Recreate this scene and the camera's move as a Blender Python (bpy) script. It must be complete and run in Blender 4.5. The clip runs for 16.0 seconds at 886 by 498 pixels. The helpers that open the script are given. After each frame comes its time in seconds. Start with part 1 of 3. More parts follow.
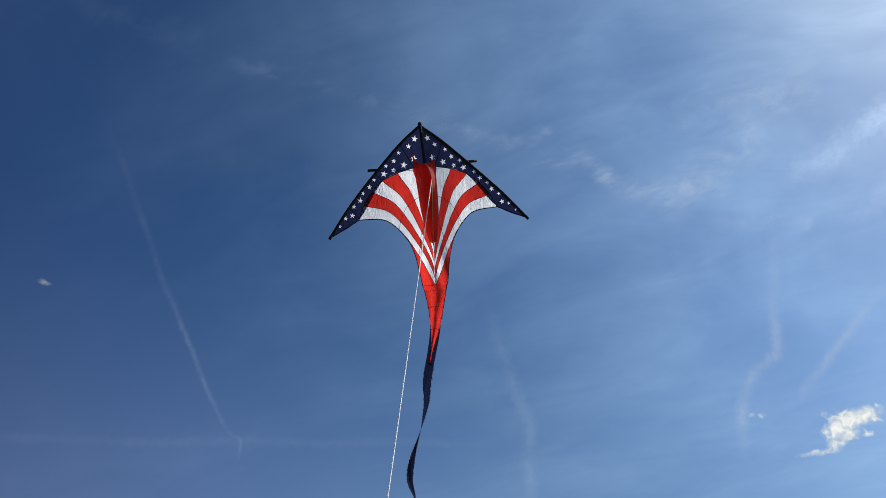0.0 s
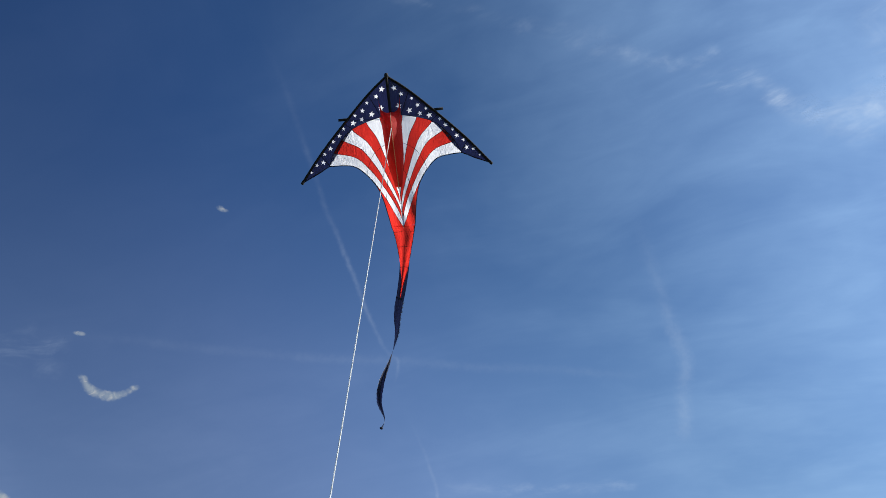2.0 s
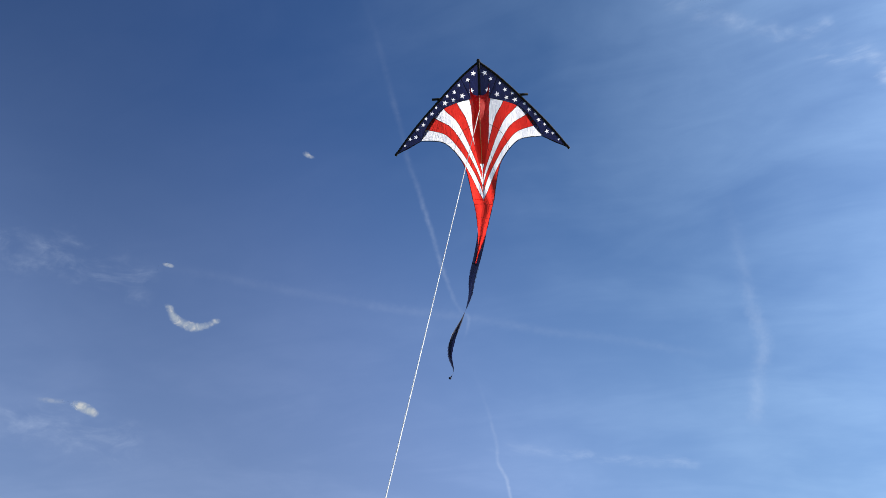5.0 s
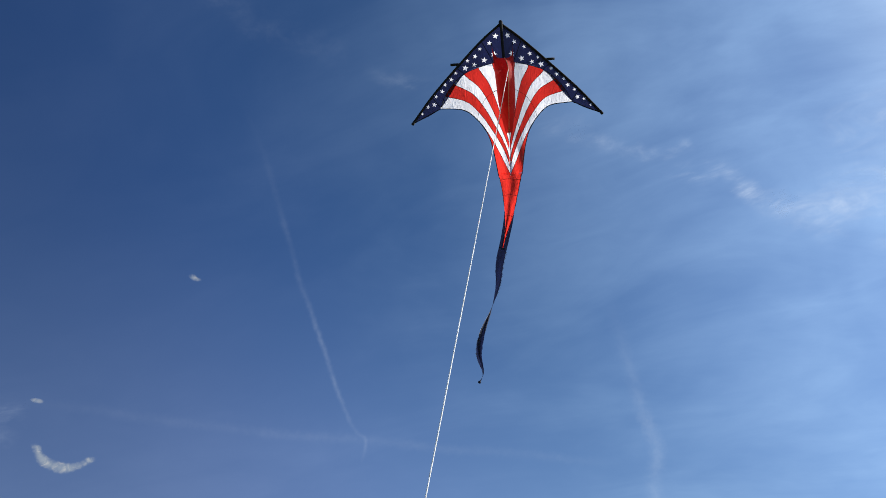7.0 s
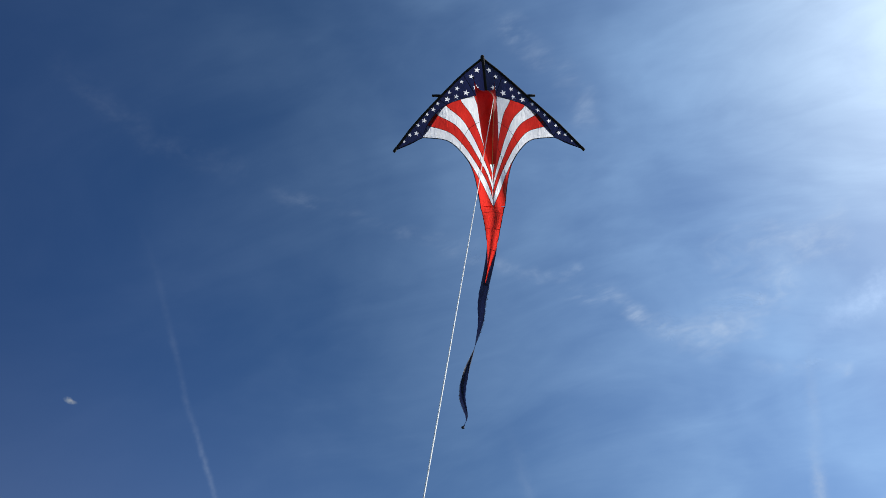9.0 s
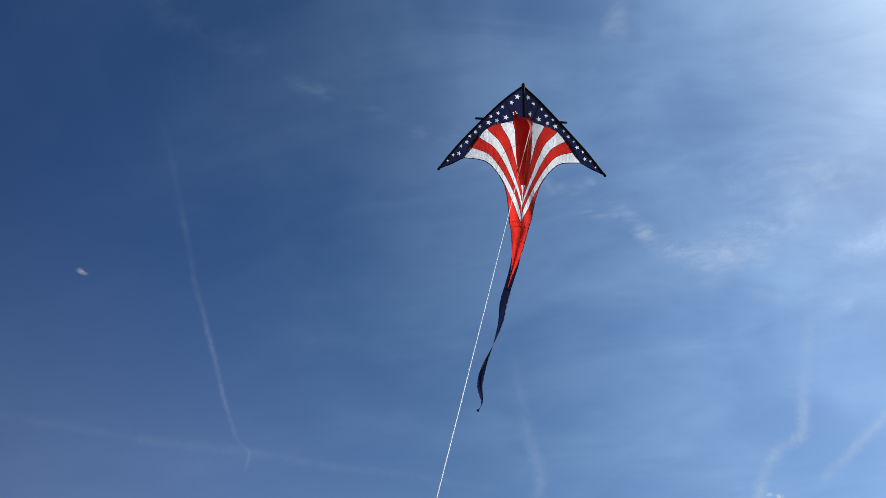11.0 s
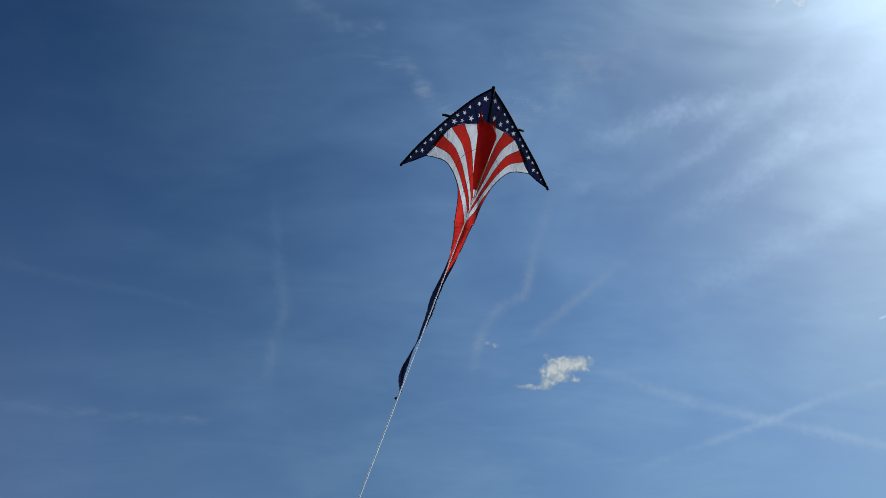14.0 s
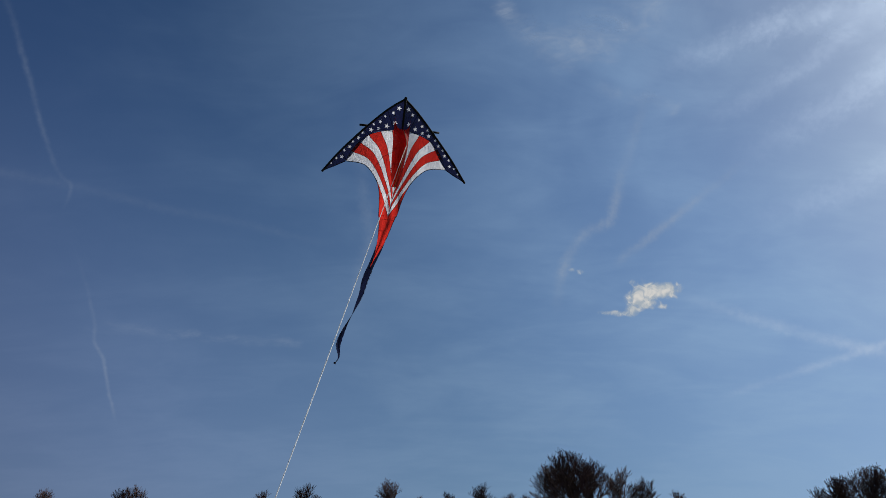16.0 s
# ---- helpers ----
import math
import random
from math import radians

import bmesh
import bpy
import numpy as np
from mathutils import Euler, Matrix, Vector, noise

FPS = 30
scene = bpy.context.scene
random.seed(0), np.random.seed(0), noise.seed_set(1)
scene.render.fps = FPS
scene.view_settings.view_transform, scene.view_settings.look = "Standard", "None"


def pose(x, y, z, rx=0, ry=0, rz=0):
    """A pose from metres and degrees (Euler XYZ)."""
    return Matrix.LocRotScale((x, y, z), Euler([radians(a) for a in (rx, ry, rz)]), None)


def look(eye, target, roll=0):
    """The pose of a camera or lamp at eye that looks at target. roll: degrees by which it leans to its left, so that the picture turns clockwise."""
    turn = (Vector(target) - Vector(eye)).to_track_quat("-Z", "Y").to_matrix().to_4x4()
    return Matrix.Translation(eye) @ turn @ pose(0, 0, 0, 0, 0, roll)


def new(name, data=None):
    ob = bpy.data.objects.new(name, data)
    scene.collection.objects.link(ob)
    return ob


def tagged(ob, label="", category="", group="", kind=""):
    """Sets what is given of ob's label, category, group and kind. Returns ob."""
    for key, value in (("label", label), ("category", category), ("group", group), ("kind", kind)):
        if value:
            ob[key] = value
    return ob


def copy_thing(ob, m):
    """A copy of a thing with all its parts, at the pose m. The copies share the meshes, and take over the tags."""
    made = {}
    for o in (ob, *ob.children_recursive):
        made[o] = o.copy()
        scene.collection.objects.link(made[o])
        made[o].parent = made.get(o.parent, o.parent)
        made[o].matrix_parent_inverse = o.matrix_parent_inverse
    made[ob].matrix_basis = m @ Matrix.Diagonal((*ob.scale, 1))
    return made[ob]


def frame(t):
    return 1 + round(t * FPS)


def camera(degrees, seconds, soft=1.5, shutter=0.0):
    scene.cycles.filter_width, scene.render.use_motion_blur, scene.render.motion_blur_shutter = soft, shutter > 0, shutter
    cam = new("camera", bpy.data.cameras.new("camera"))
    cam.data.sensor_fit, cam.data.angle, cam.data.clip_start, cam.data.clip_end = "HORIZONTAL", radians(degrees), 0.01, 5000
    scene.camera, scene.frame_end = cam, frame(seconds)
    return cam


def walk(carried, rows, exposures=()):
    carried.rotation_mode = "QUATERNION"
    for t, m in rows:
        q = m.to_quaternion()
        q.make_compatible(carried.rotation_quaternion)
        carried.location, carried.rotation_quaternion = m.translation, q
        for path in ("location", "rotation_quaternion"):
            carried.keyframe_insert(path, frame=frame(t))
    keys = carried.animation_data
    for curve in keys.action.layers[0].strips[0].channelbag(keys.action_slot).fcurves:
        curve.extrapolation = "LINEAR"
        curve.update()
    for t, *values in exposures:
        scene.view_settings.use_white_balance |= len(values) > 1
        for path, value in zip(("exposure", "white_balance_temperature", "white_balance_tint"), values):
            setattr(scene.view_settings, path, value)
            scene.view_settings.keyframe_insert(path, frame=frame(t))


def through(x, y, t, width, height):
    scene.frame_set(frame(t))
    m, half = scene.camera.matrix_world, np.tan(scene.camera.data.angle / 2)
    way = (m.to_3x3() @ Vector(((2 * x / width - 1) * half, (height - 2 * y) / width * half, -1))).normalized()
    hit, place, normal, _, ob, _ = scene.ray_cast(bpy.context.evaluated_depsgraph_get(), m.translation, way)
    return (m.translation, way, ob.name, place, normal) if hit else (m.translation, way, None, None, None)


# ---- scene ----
cam = camera(60.96, 16.0, soft=0.85)


def aim(x, y, z, yaw, pitch, roll):
    """A camera pose: yaw to the left of +y, pitch up, roll, in degrees."""
    a, p = radians(yaw), radians(pitch)
    way = Vector((-math.sin(a) * math.cos(p), math.cos(a) * math.cos(p), math.sin(p)))
    return look((x, y, z), Vector((x, y, z)) + way, roll)


walk(cam, [
    (0.0, aim(0.984, -5.362, 3.378, 9.87, 34.32, -9.18)),
    (0.5, aim(1.368, -5.317, 3.540, 15.02, 32.22, -5.27)),
    (1.0, aim(1.867, -5.580, 3.329, 17.23, 30.95, -2.67)),
    (1.5, aim(2.230, -5.229, 3.417, 19.79, 29.93, -0.86)),
    (2.0, aim(2.851, -5.191, 3.094, 24.09, 29.97, -1.14)),
    (2.5, aim(3.807, -5.053, 3.071, 27.35, 30.02, -1.90)),
    (3.0, aim(4.476, -4.347, 3.696, 34.07, 29.62, 1.76)),
    (3.5, aim(5.041, -4.688, 3.765, 38.22, 26.11, 7.13)),
    (4.0, aim(5.110, -5.492, 3.115, 37.78, 25.05, 8.04)),
    (4.5, aim(4.122, -5.785, 2.931, 34.39, 25.39, 8.28)),
    (4.7, aim(3.708, -5.903, 2.894, 32.85, 25.69, 7.61)),
    (6.8, aim(1.438, -5.034, 2.147, 21.33, 34.76, -0.25)),
    (7.0, aim(1.291, -4.944, 2.077, 21.68, 35.89, -0.30)),
    (7.5, aim(0.851, -4.796, 1.970, 15.94, 40.39, -3.14)),
    (8.0, aim(0.483, -4.631, 1.823, 12.36, 42.18, -5.43)),
    (8.5, aim(0.261, -4.348, 1.770, 9.51, 44.30, -7.92)),
    (9.0, aim(0.241, -4.367, 1.749, 10.95, 44.57, -6.54)),
    (9.5, aim(0.352, -4.821, 1.671, 9.40, 44.40, -6.54)),
    (9.7, aim(0.349, -4.954, 1.700, 10.32, 43.28, -5.38)),
    (11.8, aim(0.413, -6.183, 2.203, 11.10, 36.02, 0.99)),
    (12.0, aim(0.336, -6.106, 2.354, 9.81, 35.82, 0.85)),
    (12.5, aim(-0.059, -6.749, 2.295, 7.01, 34.52, 1.71)),
    (13.0, aim(-0.657, -6.834, 2.747, 5.29, 33.77, 1.69)),
    (13.5, aim(-0.988, -6.825, 3.292, -4.75, 28.58, -0.69)),
    (14.0, aim(-1.420, -6.840, 3.372, -7.53, 24.67, -2.24)),
    (14.5, aim(-1.832, -6.112, 3.683, -10.04, 27.03, -3.39)),
    (15.0, aim(-1.592, -6.989, 3.386, -12.86, 25.90, -7.16)),
    (15.5, aim(-0.718, -8.787, 2.912, -6.29, 23.67, -3.73)),
    (16.0, aim(0.452, -8.461, 3.519, -0.51, 19.24, -0.15)),
], exposures=[(0.0, 0.06, 6500, 10), (2.0, 0.37, 6500, 10), (3.5, 0.68, 6650, 12), (4.7, 0.73, 6750, 13), (7.0, 0.46, 6600, 12), (9.0, 0.24, 6500, 10),
                (12.5, 0.05, 6550, 10), (13.5, -0.36, 6250, 8), (14.0, -0.66, 5980, 6), (14.5, -0.88, 6000, 7), (15.0, -0.96, 6120, 8), (15.5, -0.8, 6500, 10),
                (16.0, -0.5, 6600, 11)])


# ---- sky, sun ----
from mathutils.geometry import delaunay_2d_cdt

def heading(az, el, far=1.0):
    """The place at that azimuth (to the left of +y) and elevation, in degrees."""
    a, e = radians(az), radians(el)
    return Vector((-math.sin(a) * math.cos(e), math.cos(a) * math.cos(e), math.sin(e))) * far


SUN_AZ, SUN_EL = -58.0, 33.5
SUN = heading(SUN_AZ, SUN_EL)


class Nodes:
    """A short way to write node trees."""

    def __init__(self, tree):
        self.tree = tree
        tree.nodes.clear()

    def add(self, kind, inputs=None, **props):
        n = self.tree.nodes.new(kind)
        for k, v in props.items():
            setattr(n, k, v)
        for k, v in (inputs or {}).items():
            if isinstance(v, bpy.types.NodeSocket):
                self.tree.links.new(v, n.inputs[k])
            else:
                n.inputs[k].default_value = v
        return n

    def math(self, op, a, b=0.0, c=0.0, clamp=False):
        n = self.add("ShaderNodeMath", {0: a, 1: b, 2: c}, operation=op)
        n.use_clamp = clamp
        return n.outputs[0]

    def vmath(self, op, a, b=(0, 0, 0)):
        n = self.add("ShaderNodeVectorMath", {0: a, 1: b}, operation=op)
        return n.outputs["Value"] if op in ("DOT_PRODUCT", "LENGTH") else n.outputs[0]

    def noise(self, vector, scale, detail=4.0, rough=0.55, lac=2.0, warp=0.0):
        n = self.add("ShaderNodeTexNoise", {"Vector": vector, "Scale": scale, "Detail": detail, "Roughness": rough,
                                            "Lacunarity": lac, "Distortion": warp})
        return n.outputs[0]

    def span(self, value, a, b, lo=0.0, hi=1.0, smooth=True):
        n = self.add("ShaderNodeMapRange", {0: value, 1: a, 2: b, 3: lo, 4: hi})
        n.interpolation_type = "SMOOTHSTEP" if smooth else "LINEAR"
        return n.outputs[0]

    def mix(self, fac, a, b, blend="MIX"):
        n = self.add("ShaderNodeMix", {0: fac, 6: a, 7: b}, data_type="RGBA", blend_type=blend)
        return n.outputs[2]


def build_world():
    world = bpy.data.worlds.new("sky")
    scene.world = world
    world.use_nodes = True
    n = Nodes(world.node_tree)
    way = n.add("ShaderNodeTexCoord").outputs["Generated"]
    raised = n.add("ShaderNodeMapping", {0: way, "Location": (0, 0, 0.16), "Scale": (1, 1, 0.84)}).outputs[0]
    sky = n.add("ShaderNodeTexSky", {"Vector": raised}, sky_type="NISHITA", sun_disc=False, sun_elevation=radians(SUN_EL),
                sun_rotation=radians(-SUN_AZ), altitude=200.0, air_density=1.0, dust_density=0.6, ozone_density=3.0)
    rich = n.add("ShaderNodeHueSaturation", {"Hue": 0.506, "Saturation": 1.25, "Value": 1.0, "Color": sky.outputs[0]}).outputs[0]
    z = n.add("ShaderNodeSeparateXYZ", {0: way}).outputs[2]
    base = n.add("ShaderNodeVectorMath", {0: rich, "Scale": n.span(z, 0.25, 0.95, 0.078, 0.064)}, operation="SCALE").outputs[0]
    near_sun = n.vmath("DOT_PRODUCT", way, tuple(SUN))
    # thin high cloud lies in one flat layer overhead
    up = n.math("MAXIMUM", n.math("ADD", z, 0.25), 0.1)
    flat = n.vmath("DIVIDE", way, n.add("ShaderNodeCombineXYZ", {0: up, 1: up, 2: up}).outputs[0])
    turned = n.add("ShaderNodeMapping", {0: flat, "Rotation": (0, 0, radians(-42)), "Scale": (1.0, 2.4, 1.0)}).outputs[0]
    streak = n.noise(turned, 2.2, 8.0, 0.58, 2.0, 0.9)
    broad = n.noise(flat, 2.0, 4.0, 0.55, 2.0, 0.3)
    fine = n.noise(turned, 9.0, 6.0, 0.62, 2.0, 0.8)
    veil = n.math("ADD", n.math("MULTIPLY", streak, 0.32), n.math("MULTIPLY", broad, 0.68))
    veil = n.span(veil, 0.38, 0.66)
    veil = n.math("MULTIPLY", veil, n.span(fine, 0.2, 0.75, 0.75, 1.0))
    ahead = n.math("MAXIMUM", near_sun, 0.0)
    cover = n.math("ADD", n.math("MULTIPLY", n.math("POWER", ahead, 2.2), 0.48), n.span(z, 0.0, 0.5, 0.11, 0.02))
    glow = n.math("POWER", ahead, 24.0)
    veil = n.math("ADD", n.math("MULTIPLY", veil, cover), n.math("MULTIPLY", n.math("POWER", ahead, 3.5), 0.37))
    veil = n.math("ADD", veil, n.math("ADD", n.math("MULTIPLY", glow, 0.38), n.span(z, 0.0, 0.65, 0.28, 0.0)), 0.0, True)
    bright = n.math("ADD", 0.55, n.math("MULTIPLY", glow, 1.3))
    tint = n.mix(n.span(near_sun, 0.80, 1.0), (0.54, 0.83, 1.24, 1), (0.78, 0.92, 1.08, 1))
    cloud = n.add("ShaderNodeVectorMath", {0: tint, "Scale": bright}, operation="SCALE").outputs[0]
    color = n.mix(veil, base, cloud)
    # the sky is deepest away from the sun
    deep = n.math("ADD", n.span(near_sun, -0.18, 0.3, 0.70, 0.98), n.span(near_sun, 0.46, 0.9, 0.0, 0.34))
    color = n.add("ShaderNodeVectorMath", {0: color, "Scale": deep}, operation="SCALE").outputs[0]
    color = n.vmath("MULTIPLY", color, n.mix(n.span(near_sun, 0.05, 0.55), (1.12, 0.98, 1.04, 1), (0.98, 1.0, 1.0, 1)))
    out = n.add("ShaderNodeBackground", {0: color, 1: 1.0})
    n.add("ShaderNodeOutputWorld", {0: out.outputs[0]})


build_world()
sun = new("sun", bpy.data.lights.new("sun", "SUN"))
sun.data.energy, sun.data.angle, sun.data.color = 5.0, radians(0.53), (1.0, 0.95, 0.87)
sun.matrix_world = look(SUN * 50, (0, 0, 0))


# ---- materials ----
def material(name):
    m = bpy.data.materials.new(name)
    m.use_nodes = True
    return m, Nodes(m.node_tree)


def nylon(name, color, through=0.5, rough=0.52):
    """Ripstop kite cloth that lets some daylight through."""
    m, n = material(name)
    at = n.add("ShaderNodeTexCoord").outputs["Object"]
    mottle = n.noise(at, 4.0, 4.0, 0.6)
    crease = n.noise(n.add("ShaderNodeMapping", {0: at, "Scale": (6.0, 1.6, 3.0)}).outputs[0], 5.0, 5.0, 0.6, 2.0, 1.2)
    # mottling and creases darken the cloth colour, painting in the wrinkles' shade
    hue = n.mix(n.span(n.math("ADD", n.math("MULTIPLY", mottle, 0.5), n.math("MULTIPLY", crease, 0.5)), 0.36, 0.62, 0.0, 0.6), (*color, 1), (color[0] * 0.72, color[1] * 0.72, color[2] * 0.76, 1))
    cells = n.add("ShaderNodeTexBrick", {"Vector": at, "Scale": 160.0, "Mortar Size": 0.03, "Bias": 0.0})
    cells.offset = 0.0
    high = n.math("ADD", n.math("MULTIPLY", crease, 1.0), n.math("MULTIPLY", cells.outputs[1], 0.04))
    bump = n.add("ShaderNodeBump", {"Strength": 0.38, "Distance": 0.03, "Height": high}).outputs[0]
    front = n.add("ShaderNodeBsdfPrincipled", {"Base Color": hue, "Roughness": rough, "Normal": bump, "Specular IOR Level": 0.45,
                                               "Sheen Weight": 0.15})
    back = n.add("ShaderNodeBsdfTranslucent", {0: hue, "Normal": bump})
    both = n.add("ShaderNodeMixShader", {0: through, 1: front.outputs[0], 2: back.outputs[0]})
    n.add("ShaderNodeOutputMaterial", {0: both.outputs[0]})
    return m


def plain(name, color, rough=0.5, grain=30.0, vary=0.35, bump=0.2):
    m, n = material(name)
    at = n.add("ShaderNodeTexCoord").outputs["Object"]
    a, b = n.noise(at, grain, 5.0), n.noise(at, grain * 0.08, 3.0)
    f = n.span(n.math("ADD", n.math("MULTIPLY", a, 0.5), n.math("MULTIPLY", b, 0.5)), 0.35, 0.65)
    hue = n.mix(f, (*[c * (1 - vary) for c in color], 1), (*[c * (1 + vary) for c in color], 1))
    nb = n.add("ShaderNodeBump", {"Strength": bump, "Distance": 0.02, "Height": a}).outputs[0]
    p = n.add("ShaderNodeBsdfPrincipled", {"Base Color": hue, "Roughness": rough, "Normal": nb})
    n.add("ShaderNodeOutputMaterial", {0: p.outputs[0]})
    return m


RED = nylon("red_nylon", (0.74, 0.034, 0.024), 0.8)
WHITE = nylon("white_nylon", (0.92, 0.92, 0.93), 0.86)
NAVY = nylon("navy_nylon", (0.022, 0.028, 0.105), 0.4)
TAIL_NAVY = nylon("tail_nylon", (0.012, 0.017, 0.060), 0.4, 0.7)
KEEL_RED = nylon("keel_red_nylon", (0.68, 0.024, 0.017), 0.65, 0.75)
BLACK = plain("black_binding", (0.006, 0.006, 0.008), 0.9, 60.0)
ROD = plain("black_carbon_rod", (0.006, 0.006, 0.007), 0.85, 80.0)


def cord(name):
    """White braided line whose loose strands let the light through."""
    m, n = material(name)
    weave = n.noise(n.add("ShaderNodeTexCoord").outputs["Object"], 90.0, 2.0)
    hue = n.mix(weave, (0.86, 0.89, 0.93, 1), (0.95, 0.97, 0.98, 1))
    soft = n.add("ShaderNodeMixShader", {0: 0.5, 1: n.add("ShaderNodeBsdfDiffuse", {0: hue}).outputs[0], 2: n.add("ShaderNodeBsdfTranslucent", {0: hue}).outputs[0]})
    n.add("ShaderNodeOutputMaterial", {0: soft.outputs[0]})
    return m


CORD = cord("white_braided_cord")
BARK = plain("red_brown_bark", (0.11, 0.061, 0.056), 0.9, 3.0)
GRASS = plain("winter_grass", (0.085, 0.095, 0.035), 0.9, 2.0, 0.4)


def vapour(name, puffy, ragged=False, gleam=0.0, even=False):
    """Cloud far off: soft across its width, torn by noise, given by the object's own density. Its own glow replaces
    sunlight.
    """
    m, n = material(name)
    uv = n.add("ShaderNodeUVMap").outputs[0]
    info = n.add("ShaderNodeObjectInfo")
    sep = n.add("ShaderNodeSeparateXYZ", {0: uv})
    u, v = sep.outputs[0], sep.outputs[1]
    at = n.vmath("ADD", n.add("ShaderNodeTexCoord").outputs["Object"], n.add("ShaderNodeCombineXYZ", {0: n.math("MULTIPLY", info.outputs["Random"], 900.0)}).outputs[0])
    ends = n.math("MULTIPLY", n.span(u, 0.0, 0.04 if even else 0.25 if ragged else 0.55 if not puffy else 0.3), n.span(u, 1.0, 0.88 if not puffy else 0.7))
    across = n.math("SUBTRACT", 1.0, n.math("ABSOLUTE", n.math("SUBTRACT", n.math("MULTIPLY", v, 2.0), 1.0)))
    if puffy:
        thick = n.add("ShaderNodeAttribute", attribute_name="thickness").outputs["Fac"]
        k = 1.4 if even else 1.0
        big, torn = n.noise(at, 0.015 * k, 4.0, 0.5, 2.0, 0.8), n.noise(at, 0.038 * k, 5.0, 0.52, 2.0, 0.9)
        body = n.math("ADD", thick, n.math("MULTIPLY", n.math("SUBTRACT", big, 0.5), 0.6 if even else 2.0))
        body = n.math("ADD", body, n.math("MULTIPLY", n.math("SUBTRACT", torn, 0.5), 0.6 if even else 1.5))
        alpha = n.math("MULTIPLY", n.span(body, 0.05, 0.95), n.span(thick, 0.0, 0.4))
        # thicker places are painted lighter, imitating how sunlight models the lumps
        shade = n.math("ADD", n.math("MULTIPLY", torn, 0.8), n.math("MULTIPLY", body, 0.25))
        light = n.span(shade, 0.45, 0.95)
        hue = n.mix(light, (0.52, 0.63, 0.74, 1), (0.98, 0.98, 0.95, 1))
    else:
        if ragged:
            at = n.add("ShaderNodeMapping", {0: at, "Rotation": (0, radians(-28), 0), "Scale": (0.42, 0.8, 1.25)}).outputs[0]
        torn = n.noise(at, 0.010 if ragged else 0.007, 7.0, 0.61 if ragged else 0.55, 2.0, 1.1 if ragged else 0.4)
        fine = n.noise(at, 0.05, 4.0, 0.6)
        soft = n.math("POWER", n.span(n.math("ADD", across, n.math("MULTIPLY", n.math("SUBTRACT", fine, 0.55), 0.6)), 0.0, 1.0), 1.5)
        alpha = n.math("MULTIPLY", soft, ends)
        alpha = n.math("MULTIPLY", alpha, n.span(torn, 0.34, 0.78 if ragged else 0.66, 0.0 if ragged else 0.35, 1.0))
        alpha = n.math("MULTIPLY", alpha, n.span(fine, 0.3, 0.7, 0.7, 1.0))
        hue = n.mix(0.0, (0.72, 0.87, 1.08, 1), (1, 1, 1, 1))
    alpha = n.math("MULTIPLY", alpha, info.outputs["Alpha"], 0.0, True)
    clear = n.add("ShaderNodeBsdfTransparent")
    lit = n.add("ShaderNodeEmission", {0: hue, 1: gleam or (0.90 if puffy else 0.68 if ragged else 0.60)})
    n.add("ShaderNodeOutputMaterial", {0: n.add("ShaderNodeMixShader", {0: alpha, 1: clear.outputs[0], 2: lit.outputs[0]}).outputs[0]})
    m.cycles.emission_sampling = "NONE"
    return m


FRESH = vapour("fresh_contrail_vapour", False, False, 1.7, True)
# copies towards the sun glow more, painting in their stronger sunlight
LOW_TRAIL = vapour("sunward_contrail_vapour", False, False, 0.95)
HAZE = vapour("sunward_haze_vapour", False, False, 1.5)
SUN_GLEAM = vapour("sunward_cirrus_vapour", False, True, 1.6)
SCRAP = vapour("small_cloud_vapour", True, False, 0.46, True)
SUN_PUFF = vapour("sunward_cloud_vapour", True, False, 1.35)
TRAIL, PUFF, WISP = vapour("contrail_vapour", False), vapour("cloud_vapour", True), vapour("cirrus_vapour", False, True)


# ---- helpers for meshes ----
def mesh_of(name, verts, faces, mat, smooth=True):
    me = bpy.data.meshes.new(name)
    me.from_pydata([tuple(v) for v in verts], [], faces)
    me.materials.append(mat)
    for p in me.polygons:
        p.use_smooth = smooth
    me.update()
    return me


def part(name, verts, faces, mat, parent, label="", smooth=True):
    """One mesh object under a thing or under a part."""
    ob = new(name, mesh_of(name, verts, faces, mat, smooth))
    ob.parent = parent
    return tagged(ob, label)


def curve_at(points, s):
    """A point on a smooth line through the given points, s from 0 to 1."""
    pts = [Vector(p) for p in points]
    x = min(max(s, 0.0), 1.0) * (len(pts) - 1)
    k = min(int(x), len(pts) - 2)
    f = x - k
    p0, p1, p2, p3 = pts[max(k - 1, 0)], pts[k], pts[k + 1], pts[min(k + 2, len(pts) - 1)]
    return 0.5 * (2 * p1 + (p2 - p0) * f + (2 * p0 - 5 * p1 + 4 * p2 - p3) * f * f + (3 * p1 - p0 - 3 * p2 + p3) * f ** 3)


def tube(path, radii, sides=6, cap=True):
    """Vertices and faces of a tube along the path."""
    verts, faces = [], []
    for i, p in enumerate(path):
        d = (path[min(i + 1, len(path) - 1)] - path[max(i - 1, 0)]).normalized()
        a = d.orthogonal().normalized() if i == 0 else (a - d * a.dot(d)).normalized()
        b = d.cross(a)
        for k in range(sides):
            w = 2 * math.pi * k / sides
            verts.append(p + (a * math.cos(w) + b * math.sin(w)) * radii[i])
    for i in range(len(path) - 1):
        for k in range(sides):
            q = (k + 1) % sides
            faces.append((i * sides + k, i * sides + q, (i + 1) * sides + q, (i + 1) * sides + k))
    if cap:
        faces.append(tuple(range(sides - 1, -1, -1)))
        faces.append(tuple(range((len(path) - 1) * sides, len(path) * sides)))
    return verts, faces


